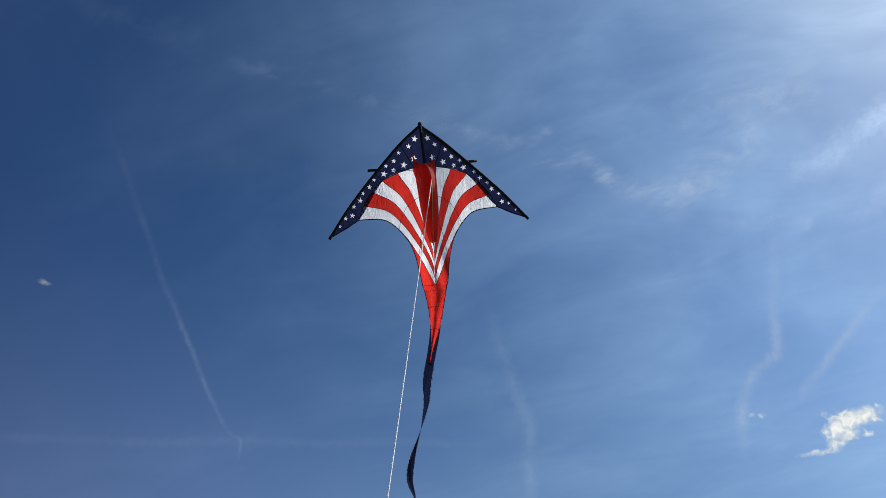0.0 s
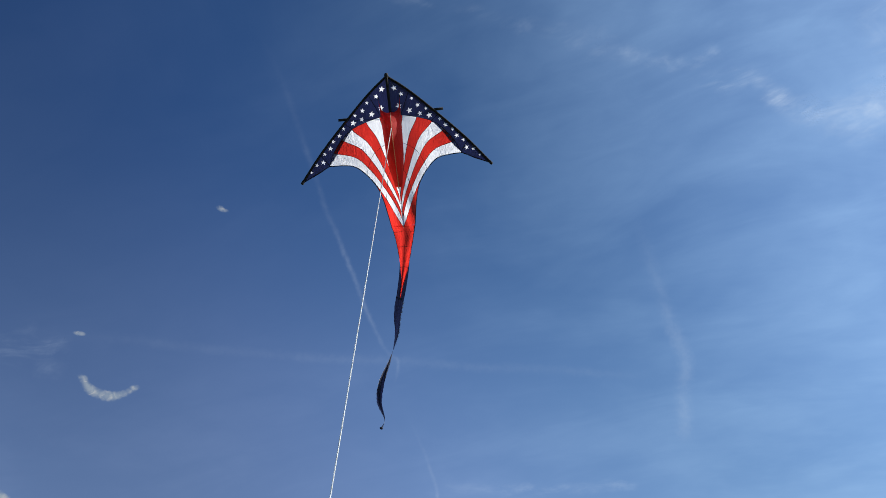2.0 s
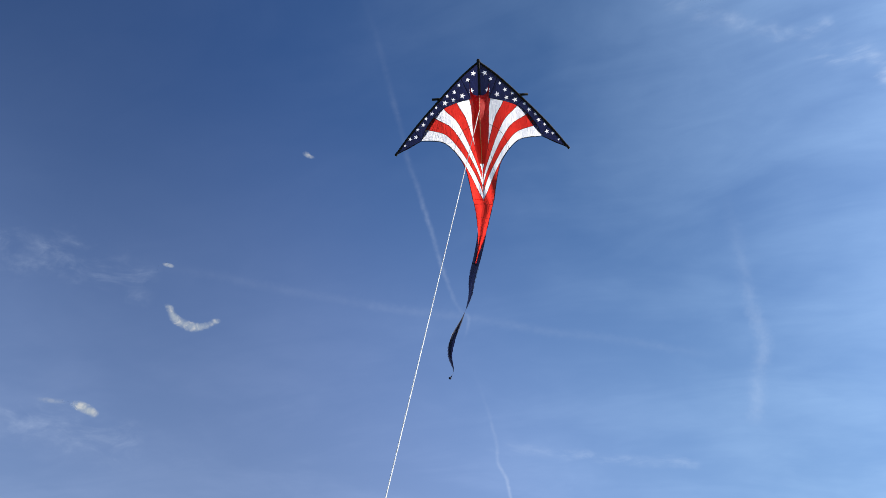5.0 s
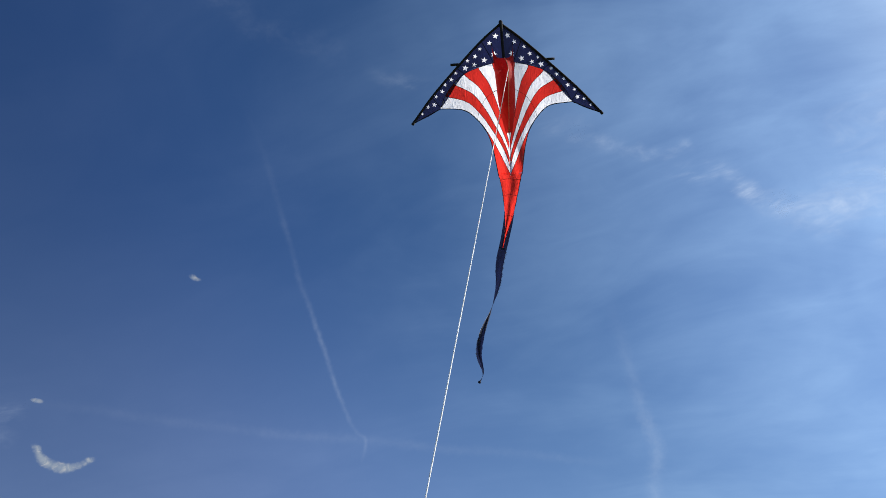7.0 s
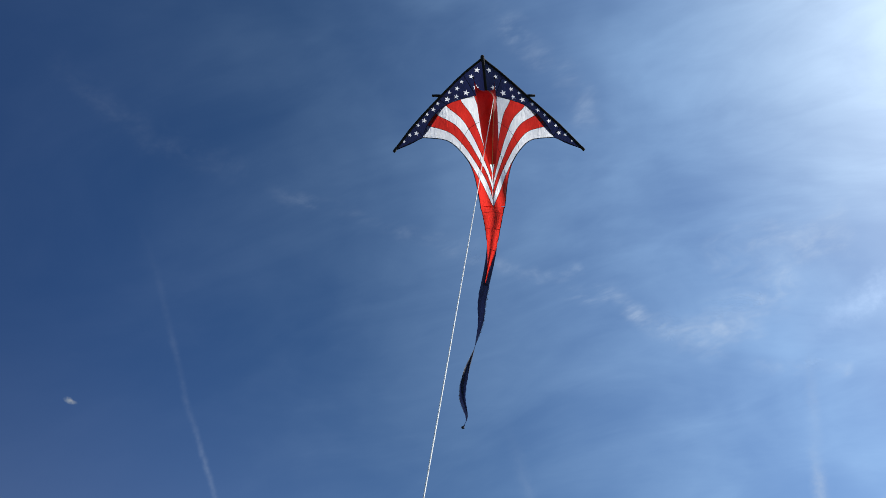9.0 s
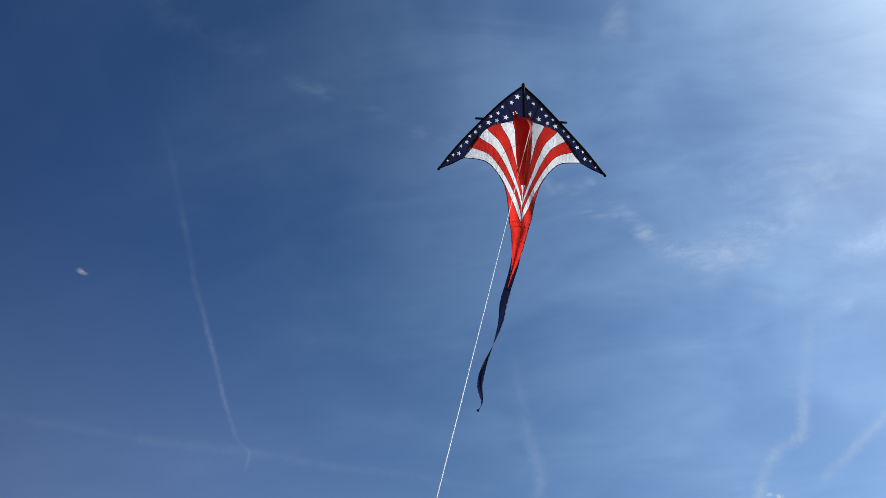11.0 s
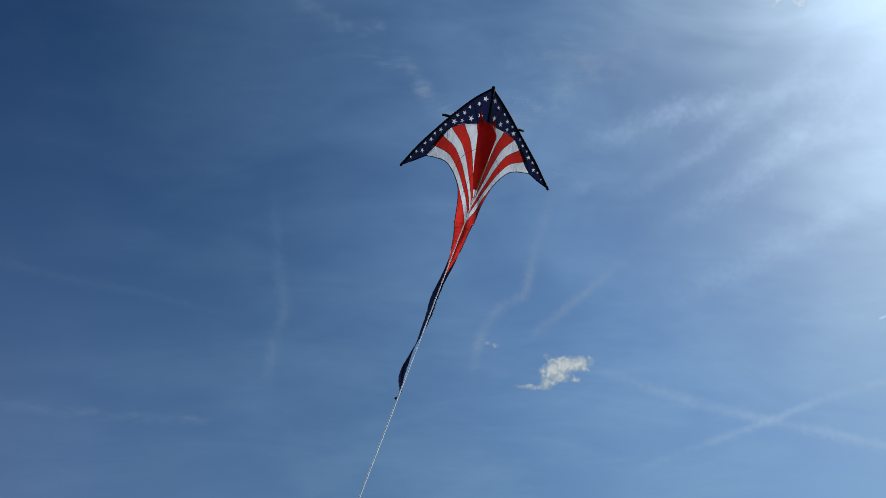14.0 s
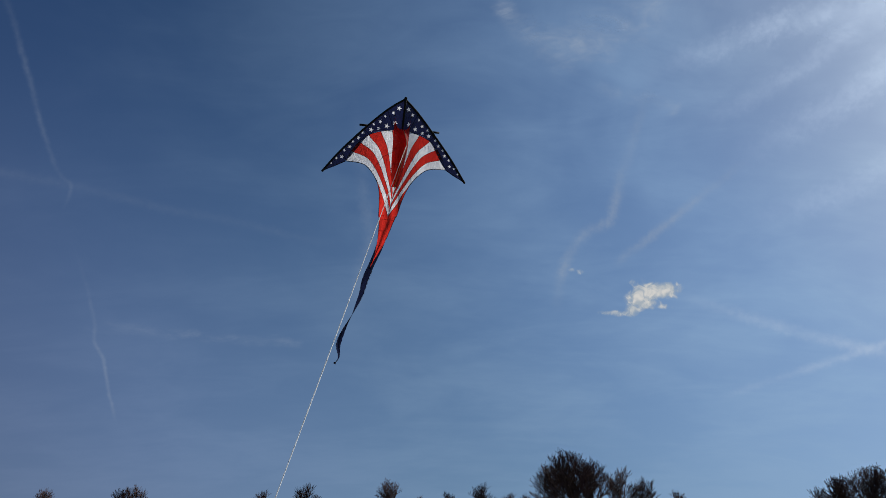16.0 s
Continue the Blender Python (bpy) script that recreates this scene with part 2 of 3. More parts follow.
def grid(fn, nu, nv):
    verts = [fn(i / nu, j / nv) for i in range(nu + 1) for j in range(nv + 1)]
    faces = [(i * (nv + 1) + j, (i + 1) * (nv + 1) + j, (i + 1) * (nv + 1) + j + 1, i * (nv + 1) + j + 1)
             for i in range(nu) for j in range(nv)]
    return verts, faces


# ---- ground ----
gv, gf = grid(lambda a, b: Vector(((a - 0.5) * 9000, (b - 0.5) * 9000, 0.0)), 30, 30)
ground = tagged(new("ground", mesh_of("ground", gv, gf, GRASS)), "flat winter grass field reaching the horizon", "ground", kind="structure")


# ---- clouds and contrails, far off ----
FAR = 2600.0


def strip(name, points, width, density, label, category, mat, n=36, wobble=0.0, far=FAR):
    """A curved band of cloud on the far sky, through azimuth and elevation points; width in degrees, one number or one an end."""
    w0, w1 = width if isinstance(width, tuple) else (width, width)
    line = [(p[0], p[1], 0) for p in points]
    mid = heading(points[len(points) // 2][0], points[len(points) // 2][1], far)

    def at(u, v):
        p = curve_at(line, u)
        q = curve_at(line, min(u + 0.01, 1)) - curve_at(line, max(u - 0.01, 0))
        c = math.cos(radians(p.y))
        d = Vector((q.x * c, q.y, 0)).normalized()
        w = (w0 + (w1 - w0) * u) * (v - 0.5)
        sway = wobble * noise.noise(Vector((u * 9, points[0][0], 0)))
        return heading(p.x - d.y * (w + sway) / c, p.y + d.x * (w + sway), far) - mid

    verts, faces = grid(at, n, 6)
    me = mesh_of(name, verts, faces, mat)
    layer = me.uv_layers.new()
    for loop in me.loops:
        layer.data[loop.index].uv = ((loop.vertex_index // 7) / n, (loop.vertex_index % 7) / 6)
    ob = new(name, me)
    ob.location = mid
    ob.color = (1, 1, 1, density)
    ob.visible_shadow = False
    return tagged(ob, label, category, kind="structure")


TR, WI = "contrails", "cirrus wisps"


def trail(points, width, density, label, wobble=0.15, far=FAR, mat=TRAIL):
    return tagged(strip("contrail", points, width, density, label, "contrail", mat, 44, wobble, far), group=TR)


def wisp(points, width, density, label, wobble=0.3, far=FAR - 60, mat=WISP):
    return tagged(strip("cirrus_wisp", points, width, density, label, "cloud", mat, 24, wobble, far), group=WI)


trail([(43.2, 45.7), (39.6, 41.9), (36.5, 36.6), (34.6, 33.0), (33.3, 30.8), (31.4, 27.2), (29.8, 23.9), (28.7, 22.2), (27.9, 21.6), (28.2, 19.8)], (1.0, 0.5), 0.125, "old white contrail with a hooked lower end")
trail([(27.0, 17.4), (26.0, 15.4), (25.1, 13.0), (24.7, 11.3), (23.9, 9.7), (23.4, 8.0), (22.6, 5.8)], (0.6, 0.45), 0.22, "thin broken white contrail in blue sky")
trail([(60.0, 21.2), (51.8, 21.6), (43.2, 21.8), (28.2, 21.6), (17.6, 20.8), (7.6, 19.4)], 1.3, 0.045, "faint level white contrail, nearly faded", far=FAR - 20)
trail([(-18.8, 32.4), (-17.9, 30.2), (-16.8, 27.8), (-15.6, 25.0), (-14.6, 22.6), (-13.9, 20.9), (-12.2, 20.3), (-10.9, 19.1), (-9.8, 16.8), (-9.2, 14.1)], 1.6, 0.36, "wide old contrail with a bend, blown soft")
trail([(-25.0, 24.4), (-23.6, 23.5), (-20.9, 22.0), (-18.2, 20.3), (-16.0, 18.9), (-13.8, 17.6)], 1.3, 0.36, "soft slanting contrail, blown wide", far=FAR - 20)
trail([(7.2, 32.0), (6.7, 28.4), (6.1, 24.2), (5.4, 20.3), (6.1, 17.4), (6.4, 14.4)], 2.0, 0.12, "very faint wide upright contrail")
trail([(-17.5, 15.6), (-20.1, 14.4), (-26.4, 11.7), (-32.3, 9.5), (-38.5, 7.4), (-43.0, 6.2)], 1.6, 0.34, "wide hazy contrail low in the sky", mat=LOW_TRAIL)
trail([(-20.0, 7.5), (-22.2, 8.1), (-27.8, 9.5), (-33.8, 11.1), (-39.9, 12.1), (-45.0, 13.0)], 1.1, 0.36, "rising hazy contrail low in the sky", far=FAR - 20, mat=LOW_TRAIL)
trail([(-38.6, 15.75), (-39.9, 16.0), (-41.3, 16.3), (-44.0, 16.9)], 0.30, 1.0, "short bright fresh white contrail", 0.0, mat=FRESH)
wisp([(0.6, 39.8), (-2.6, 39.0), (-5.0, 38.6), (-6.9, 36.4), (-8.9, 34.6)], 2.4, 0.52, "ragged white cirrus wisp", 0.4)
wisp([(-6.6, 36.2), (-8.7, 34.8), (-11.6, 34.3), (-16.5, 33.6)], 4.0, 0.50, "ragged white cirrus wisp", 0.5)
wisp([(-9.0, 33.0), (-13.5, 34.9), (-20.5, 35.6)], 6.0, 0.40, "ragged white cirrus wisp", 0.5, FAR - 80)
wisp([(-13.0, 38.5), (-19.0, 38.0), (-26.0, 36.5)], 7.5, 0.32, "soft ragged cirrus patch", 0.5, FAR - 90)
wisp([(8.0, 44.6), (3.0, 41.8), (-0.2, 41.1), (-3.0, 41.4)], 2.0, 0.26, "thin streaked cirrus wisp")
wisp([(-13.2, 31.0), (-17.1, 29.7), (-20.4, 28.3)], 1.8, 0.30, "thin streaked cirrus wisp")
wisp([(1.5, 63.0), (-4.6, 57.6), (-7.2, 54.9), (-8.8, 50.5)], 4.0, 0.20, "soft upright cirrus wisp", 0.5)
wisp([(31.0, 49.0), (24.3, 48.3), (21.0, 47.8), (16.6, 46.6)], 2.0, 0.10, "thin streaked cirrus wisp")
wisp([(18.0, 46.8), (12.2, 45.6), (6.6, 44.3)], 2.2, 0.12, "thin streaked cirrus wisp")
wisp([(12.0, 45.0), (7.4, 43.2), (3.0, 42.0)], 2.2, 0.12, "thin streaked cirrus wisp")
wisp([(46.0, 51.2), (39.0, 50.6), (32.0, 50.0)], 4.0, 0.035, "faint spread cirrus wisp", far=FAR - 30)
wisp([(56.0, 53.6), (49.6, 52.1), (43.0, 50.8)], 3.4, 0.03, "faint spread cirrus wisp", far=FAR - 30)
wisp([(26.0, 12.3), (21.0, 12.3), (15.6, 12.1), (10.0, 12.1)], 1.4, 0.26, "low level white cirrus streak")
wisp([(70.0, 17.0), (62.0, 20.2), (52.0, 20.0)], 5.0, 0.15, "broad hazy cirrus sheet", 0.6)
wisp([(68.0, 9.0), (60.0, 9.5), (50.0, 9.0)], 5.0, 0.15, "broad low hazy cirrus sheet", 0.4)
wisp([(-17.0, 31.0), (-25.0, 32.4), (-33.0, 32.6), (-42.0, 31.6)], 3.6, 0.24, "long streaked cirrus band towards the sun", 0.5, FAR - 40, HAZE)
wisp([(-22.0, 23.5), (-31.0, 26.5), (-41.0, 30.8), (-49.5, 36.5), (-56.0, 42.0)], 4.2, 0.34, "long streaked cirrus band towards the sun", 0.4, mat=HAZE)
wisp([(-20.0, 27.0), (-30.0, 29.6), (-40.0, 34.0), (-47.0, 39.0)], 2.6, 0.24, "long streaked cirrus band towards the sun", 0.4, FAR - 70, HAZE)
wisp([(-22.0, 19.0), (-33.0, 21.5), (-46.0, 25.5), (-58.0, 29.0)], 3.6, 0.22, "long streaked cirrus band towards the sun", 0.4, FAR - 50, HAZE)
wisp([(-30.0, 33.0), (-38.0, 29.0), (-48.0, 27.0)], 4.5, 0.20, "ragged cirrus towards the sun", 0.4, FAR - 90, SUN_GLEAM)


def cumulus(lumps, density, label, mat=PUFF, far=FAR - 100):
    """A small cloud heaped up of lumps, each an azimuth, an elevation, two radii in degrees and a fullness."""
    az0, az1 = min(l[0] - l[2] for l in lumps) - 0.4, max(l[0] + l[2] for l in lumps) + 0.4
    el0, el1 = min(l[1] - l[3] for l in lumps) - 0.3, max(l[1] + l[3] for l in lumps) + 0.3
    mid = heading((az0 + az1) / 2, (el0 + el1) / 2, far)
    spot = lambda a, b: (az0 + (az1 - az0) * a, el0 + (el1 - el0) * b)
    nu, nv = 56, 40
    verts, faces = grid(lambda a, b: heading(*spot(a, b), far) - mid, nu, nv)
    me = mesh_of("cumulus_cloud", verts, faces, mat)
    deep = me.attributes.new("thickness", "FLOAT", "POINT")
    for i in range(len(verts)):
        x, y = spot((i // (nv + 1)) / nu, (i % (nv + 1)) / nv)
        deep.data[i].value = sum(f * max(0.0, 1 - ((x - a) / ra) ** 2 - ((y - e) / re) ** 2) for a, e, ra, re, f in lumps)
    me.uv_layers.new()
    ob = new("cumulus_cloud", me)
    ob.location = mid
    ob.color = (1, 1, 1, density)
    ob.visible_shadow = False
    return tagged(ob, label, "cloud", "small clouds", "structure")


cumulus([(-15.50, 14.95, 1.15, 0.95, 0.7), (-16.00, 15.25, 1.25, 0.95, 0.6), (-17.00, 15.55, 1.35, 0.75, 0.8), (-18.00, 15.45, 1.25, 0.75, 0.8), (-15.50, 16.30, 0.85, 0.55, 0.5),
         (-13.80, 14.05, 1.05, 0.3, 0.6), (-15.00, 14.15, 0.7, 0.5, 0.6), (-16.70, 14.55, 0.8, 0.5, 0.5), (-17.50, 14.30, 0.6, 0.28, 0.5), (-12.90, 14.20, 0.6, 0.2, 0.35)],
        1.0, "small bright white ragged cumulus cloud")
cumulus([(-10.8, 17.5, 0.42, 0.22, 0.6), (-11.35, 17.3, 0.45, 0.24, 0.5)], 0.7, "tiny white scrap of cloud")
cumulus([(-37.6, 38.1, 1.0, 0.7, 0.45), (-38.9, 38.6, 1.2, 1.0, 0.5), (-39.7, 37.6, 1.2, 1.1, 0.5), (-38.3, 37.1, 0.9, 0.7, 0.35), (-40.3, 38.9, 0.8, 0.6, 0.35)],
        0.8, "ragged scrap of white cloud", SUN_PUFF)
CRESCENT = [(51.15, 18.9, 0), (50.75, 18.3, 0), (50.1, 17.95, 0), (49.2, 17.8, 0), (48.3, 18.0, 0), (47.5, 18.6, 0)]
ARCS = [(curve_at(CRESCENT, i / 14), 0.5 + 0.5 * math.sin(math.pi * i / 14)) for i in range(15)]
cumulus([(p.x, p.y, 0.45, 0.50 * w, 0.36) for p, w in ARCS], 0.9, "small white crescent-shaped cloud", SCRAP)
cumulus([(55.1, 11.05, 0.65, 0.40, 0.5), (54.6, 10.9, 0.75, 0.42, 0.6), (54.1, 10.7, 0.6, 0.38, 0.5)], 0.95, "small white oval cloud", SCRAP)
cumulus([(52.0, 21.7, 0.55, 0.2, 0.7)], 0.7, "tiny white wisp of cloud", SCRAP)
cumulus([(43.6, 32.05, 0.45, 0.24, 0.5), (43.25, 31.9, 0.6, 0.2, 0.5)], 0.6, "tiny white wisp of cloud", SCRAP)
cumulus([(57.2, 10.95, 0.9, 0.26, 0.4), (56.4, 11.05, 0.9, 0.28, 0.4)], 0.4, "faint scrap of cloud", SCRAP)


# ---- the kite ----
# local axes: x along the wings, y up the spine, z towards the line's holder
KITE = Matrix((
    (0.9206, 0.1270, 0.3692, 0.0),
    (0.3804, -0.5042, -0.7753, 0.0),
    (0.0877, 0.8542, -0.5125, 7.9),
    (0, 0, 0, 1))) @ Matrix.Translation((0, -0.45, 0))
kite = tagged(new("delta_kite"), "delta kite with white stars on navy and red and white stripes", "kite")
kite.matrix_world = KITE


def swept(y):
    """How far the wind pushes the body back below the spreader."""
    return -0.17 * (min(max(0.35 - y, 0.0), 0.89) / 0.89) ** 1.5


def sail_z(x, y):
    """The depth of the sail."""
    return billow(x, y) + swept(y) * (1 - min((abs(x) / 0.6) ** 2, 1.0))


def billow(x, y):
    """The sail's own fullness."""
    a = abs(x)
    z = -0.07 * (1 - math.exp(-a / 0.22)) + 0.06 * (a / 0.95) ** 2
    if y < 0.35:
        z += 0.035 * math.sin(min((0.35 - y) / 1.2, 1.0) * math.pi) * (1 - min(a / 0.6, 1))
    z += 0.010 * noise.noise(Vector((x * 5, y * 3, 0.3))) * min(a * 6, 1)
    if y < -0.1:
        z += 0.013 * math.sin(x * 38 + y * 5) * min((-0.1 - y) / 0.3, 1.0)
    return z


def on_sail(p, lift=0.0):
    return Vector((p[0], p[1], sail_z(p[0], p[1]) + lift))


LEAD = [(0, 0.972, 0), (0.205, 0.815, 0), (0.475, 0.552, 0), (0.745, 0.262, 0), (0.95, 0.0, 0)]
ARC = [(0, 0.585, 0), (0.115, 0.575, 0), (0.255, 0.545, 0), (0.405, 0.487, 0), (0.515, 0.394, 0), (0.61, 0.268, 0), (0.665, 0.141, 0)]
TRAILING = [(0.665, 0.141, 0), (0.43, 0.118, 0), (0.285, -0.005, 0), (0.195, -0.135, 0), (0.12, -0.28, 0), (0.058, -0.42, 0), (0.0, -0.54, 0)]
HEM = [(0.285, -0.005, 0), (0.212, -0.12, 0), (0.172, -0.24, 0), (0.148, -0.36, 0), (0.128, -0.48, 0), (0.112, -0.58, 0), (0.082, -0.76, 0), (0.052, -1.0, 0), (0.03, -1.22, 0)]
INNER = [(0, 0.585, 0), (0.1, 0.577, 0), (0.395, 0.49, 0), (0.662, 0.152, 0), (0.95, 0.0, 0)]


def striped(s, w):
    """A place in the striped field: s from the blue band down to the point of the V, w from the spine to the hem."""
    ends = w * (1 - s ** 4 * (1 - w ** 8))
    s, w0, w = s * (0.609 + 0.391 * w), w, ends
    c = Vector((0, 0.585 + (-0.54 - 0.585) * s, 0))
    flat = c.lerp(curve_at(TRAILING, s), w)
    return flat + (curve_at(ARC, w0) - Vector((0, 0.585, 0)).lerp(Vector((0.665, 0.141, 0)), w0)) * (1 - s) ** 2


def band(fn, n, width, lift, mirror=1):
    """A narrow flat band laid on the sail along a line."""
    pts = [fn(i / n) for i in range(n + 1)]
    verts, faces = [], []
    for i, p in enumerate(pts):
        d = (pts[min(i + 1, n)] - pts[max(i - 1, 0)]).normalized()
        o = Vector((-d.y, d.x, 0)) * width / 2
        for q in (p + o, p - o):
            v = on_sail((q.x * mirror, q.y), lift)
            verts.append(v)
    faces = [(2 * i, 2 * i + 1, 2 * i + 3, 2 * i + 2) for i in range(n)]
    return verts, faces


def star_outline(x, y, r, turn):
    return [Vector((x + math.cos(turn + math.pi * k / 5) * r * (1, 0.42)[k % 2], y + math.sin(turn + math.pi * k / 5) * r * (1, 0.42)[k % 2])) for k in range(10)]


def inside(p, poly):
    hit = False
    for i in range(len(poly)):
        a, b = poly[i], poly[i - 1]
        if (a.y > p.y) != (b.y > p.y) and p.x < (b.x - a.x) * (p.y - a.y) / (b.y - a.y) + a.x:
            hit = not hit
    return hit


BIG, MID, SMALL, TINY = 0.033, 0.026, 0.021, 0.016
STARS = [(0.062, 0.852, BIG), (0.126, 0.787, MID), (0.225, 0.735, SMALL), (0.278, 0.662, MID), (0.358, 0.622, SMALL),
         (0.19, 0.617, BIG), (0.292, 0.577, MID), (0.385, 0.55, BIG), (0.486, 0.502, SMALL), (0.535, 0.437, MID),
         (0.602, 0.385, SMALL), (0.636, 0.318, MID), (0.70, 0.268, SMALL), (0.722, 0.187, MID), (0.788, 0.166, SMALL),
         (0.848, 0.098, TINY), (0.09, 0.665, BIG)]
PANELS = [(0.0, 0.25), (0.25, 0.5), (0.5, 0.75), (0.75, 1.0)]


def blue_panel(a, b, side):
    n = 10
    lead = [curve_at(LEAD, a + (b - a) * i / n) for i in range(n + 1)]
    inner = [curve_at(INNER, a + (b - a) * i / n) for i in range(n, -1, -1)]
    outline = [Vector((p.x, p.y)) for p in lead + inner]
    if b == 1.0:
        outline.pop(n)
    holes = [star_outline(x, y, r, math.pi / 2 + 0.25) for x, y, r in STARS if inside(Vector((x, y)), outline)]
    verts, faces = list(outline), [list(range(len(outline)))]
    for h in holes:
        faces.append(list(range(len(verts), len(verts) + 10)))
        verts += h
    lo = (min(p.x for p in outline), min(p.y for p in outline))
    for i in range(1, 12):
        for j in range(1, 14):
            p = Vector((lo[0] + i * 0.045, lo[1] + j * 0.045))
            if inside(p, outline) and not any(inside(p, h) for h in holes):
                verts.append(p)
    loops = [[(f[i - 1], f[i]) for i in range(len(f))] for f in faces]
    vs, _, fs, _, _, _ = delaunay_2d_cdt(verts, [e for l in loops for e in l], [], 0, 1e-6)
    keep = []
    for f in fs:
        c = sum((vs[i] for i in f), Vector((0, 0))) / len(f)
        if inside(c, outline) and not any(inside(c, h) for h in holes):
            keep.append(tuple(f))
    sheet = part("blue_panel", [on_sail((side * p.x, p.y)) for p in vs], keep, NAVY, kite, "navy nylon panel")
    for h in holes:
        c = sum(h, Vector((0, 0))) / 10
        pts = [on_sail((side * p.x, p.y)) for p in h] + [on_sail((side * c.x, c.y))]
        part("star", pts, [(10, k, (k + 1) % 10) for k in range(10)], WHITE, sheet, "white five-pointed star")


def ridge_at(u):
    """The keel's front edge, from its head down to the body."""
    p = curve_at([(0, 0.60, 0.05), (0, 0.53, 0.15), (0, 0.42, 0.22), (0, 0.15, 0.12), (0, -0.14, 0.03)], u)
    return p + Vector((0, 0, swept(p.y)))


CUTS = (0.0, 1 / 6, 2 / 6, 3 / 6, 4 / 6, 5 / 6, 1.0)
for side in (-1, 1):
    for a, b in PANELS:
        blue_panel(a, b, side)
    # stripes, from the spine outwards: red first, white last
    for k in range(6):
        def stripe(u, v, k=k):
            p = striped(u, CUTS[k] + (CUTS[k + 1] - CUTS[k]) * v)
            return on_sail((p.x * side, p.y))
        part("red_stripe" if k % 2 == 0 else "white_stripe", *grid(stripe, 36, 5), RED if k % 2 == 0 else WHITE, kite)
        if k:
            part("seam", *band(lambda s, k=k: striped(s * 0.99, CUTS[k]), 30, 0.0045, 0.003, side), BLACK, kite, "thin dark stitched seam")
    # the red lower body beside the V
    def flank(u, v):
        p = curve_at(TRAILING, (2 + 4 * u) / 6).lerp(curve_at(HEM, u * 0.56), v)
        return on_sail((p.x * side, p.y))
    part("red_flank", *grid(flank, 24, 5), RED, kite)
    part("seam", *band(lambda s: curve_at(TRAILING, (2 + 4 * s) / 6), 24, 0.004, 0.003, side), BLACK, kite)
    part("hem", *band(lambda s: curve_at(TRAILING, s * 2 / 6), 16, 0.009, 0.003, side), BLACK, kite, "dark bound trailing edge")
    part("hem", *band(lambda s: curve_at(HEM, s * 0.58), 24, 0.007, 0.003, side), BLACK, kite)
    part("hem", *band(lambda s: Vector((0.665, 0.141, 0)).lerp(Vector((0.95, 0, 0)), s), 10, 0.009, 0.003, side), BLACK, kite)
    part("seam", *band(lambda s: curve_at(ARC, s), 30, 0.006, 0.003, side), BLACK, kite)
    for v in (0.25, 0.5, 0.75):
        part("seam", *band(lambda s, v=v: curve_at(LEAD, v).lerp(curve_at(INNER, v), s), 6, 0.006, 0.003, side), BLACK, kite)
    # cross seam through the stripes
    part("seam", *band(lambda s: striped(0.36 - 0.05 * s, 0.16 + 0.84 * s), 20, 0.0035, 0.0045, side), BLACK, kite)
    part("seam", *band(lambda s: striped(0.66 - 0.04 * s, s), 14, 0.0035, 0.0045, side), BLACK, kite)
    # leading edge: a sleeve with the rod in it
    lead = [on_sail((curve_at(LEAD, s / 24).x * side, curve_at(LEAD, s / 24).y), 0.0) for s in range(25)]
    sleeve = part("leading_edge_spar", *tube(lead, [0.0125] * 25, 8), BLACK, kite, "black sleeved leading edge spar")
    part("end_cap", *tube([lead[-2], lead[-1], lead[-1] + (lead[-1] - lead[-2]) * 0.35], [0.014, 0.0155, 0.013], 8), ROD, sleeve, "black rubber end cap")
    # keel: two red flaps that meet along the front ridge
    def flap(u, v):
        root = curve_at([(0.108, 0.76, 0), (0.102, 0.60, 0), (0.095, 0.38, 0), (0.08, 0.12, 0), (0.035, -0.13, 0)], u)
        root = on_sail((root.x * side, root.y), 0.012)
        ridge = ridge_at(u)
        p = root.lerp(ridge, v)
        bow = 0.022 * math.sin(v * math.pi) * (1 - 0.5 * u)
        return p + Vector((side * bow, -0.05 * math.sin(v * math.pi) * (1 - u) ** 3, 0.004 * noise.noise(p * 9)))
    part("keel_flap", *grid(flap, 20, 8), KEEL_RED, kite, "red keel flap with a pointed upper corner")
    part("keel_tab", *tube([on_sail((0.108 * side, 0.755), 0.012), on_sail((0.109 * side, 0.775), 0.014)], [0.008, 0.006], 6), BLACK, kite, "small black corner tab")
    rod_end = [Vector((x * side, 0.6 + 0.004 * side, -0.068)) for x in (0.415, 0.47, 0.53)]
    part("spreader_end", *tube(rod_end, [0.013, 0.014, 0.013], 8), ROD, kite, "black vinyl spreader fitting")

part("seam", *band(lambda s: Vector((0, -0.08 - 0.47 * s, 0)), 12, 0.012, 0.002), WHITE, kite, "white middle seam")
ridge = [ridge_at(s / 24) + Vector((0, 0, 0.004)) for s in range(25)]
# added tan strand, standing in for the kite line where it crosses the keel
part("keel_front_line", *tube(ridge, [0.0035] * 25, 6), plain("tan_line", (0.45, 0.22, 0.10), 0.6, 60.0), kite, "thin tan bound keel edge")
spine = [Vector((0, 0.985 - 0.445 * s / 10, 0.012)) for s in range(11)]
part("spine", *tube(spine, [0.0145] * 11, 8), BLACK, kite, "black sleeved spine")
part("nose_cap", *tube([Vector((0, 0.955, 0.006)), Vector((0, 0.985, 0.006)), Vector((0, 1.0, 0.006))], [0.02, 0.021, 0.014], 8), ROD, kite, "black nose fitting")
part("spreader", *tube([Vector((x, 0.6, -0.075)) for x in (-0.47, -0.2, 0.2, 0.47)], [0.003] * 4, 6), ROD, kite, "thin dark spreader rod behind the sail")


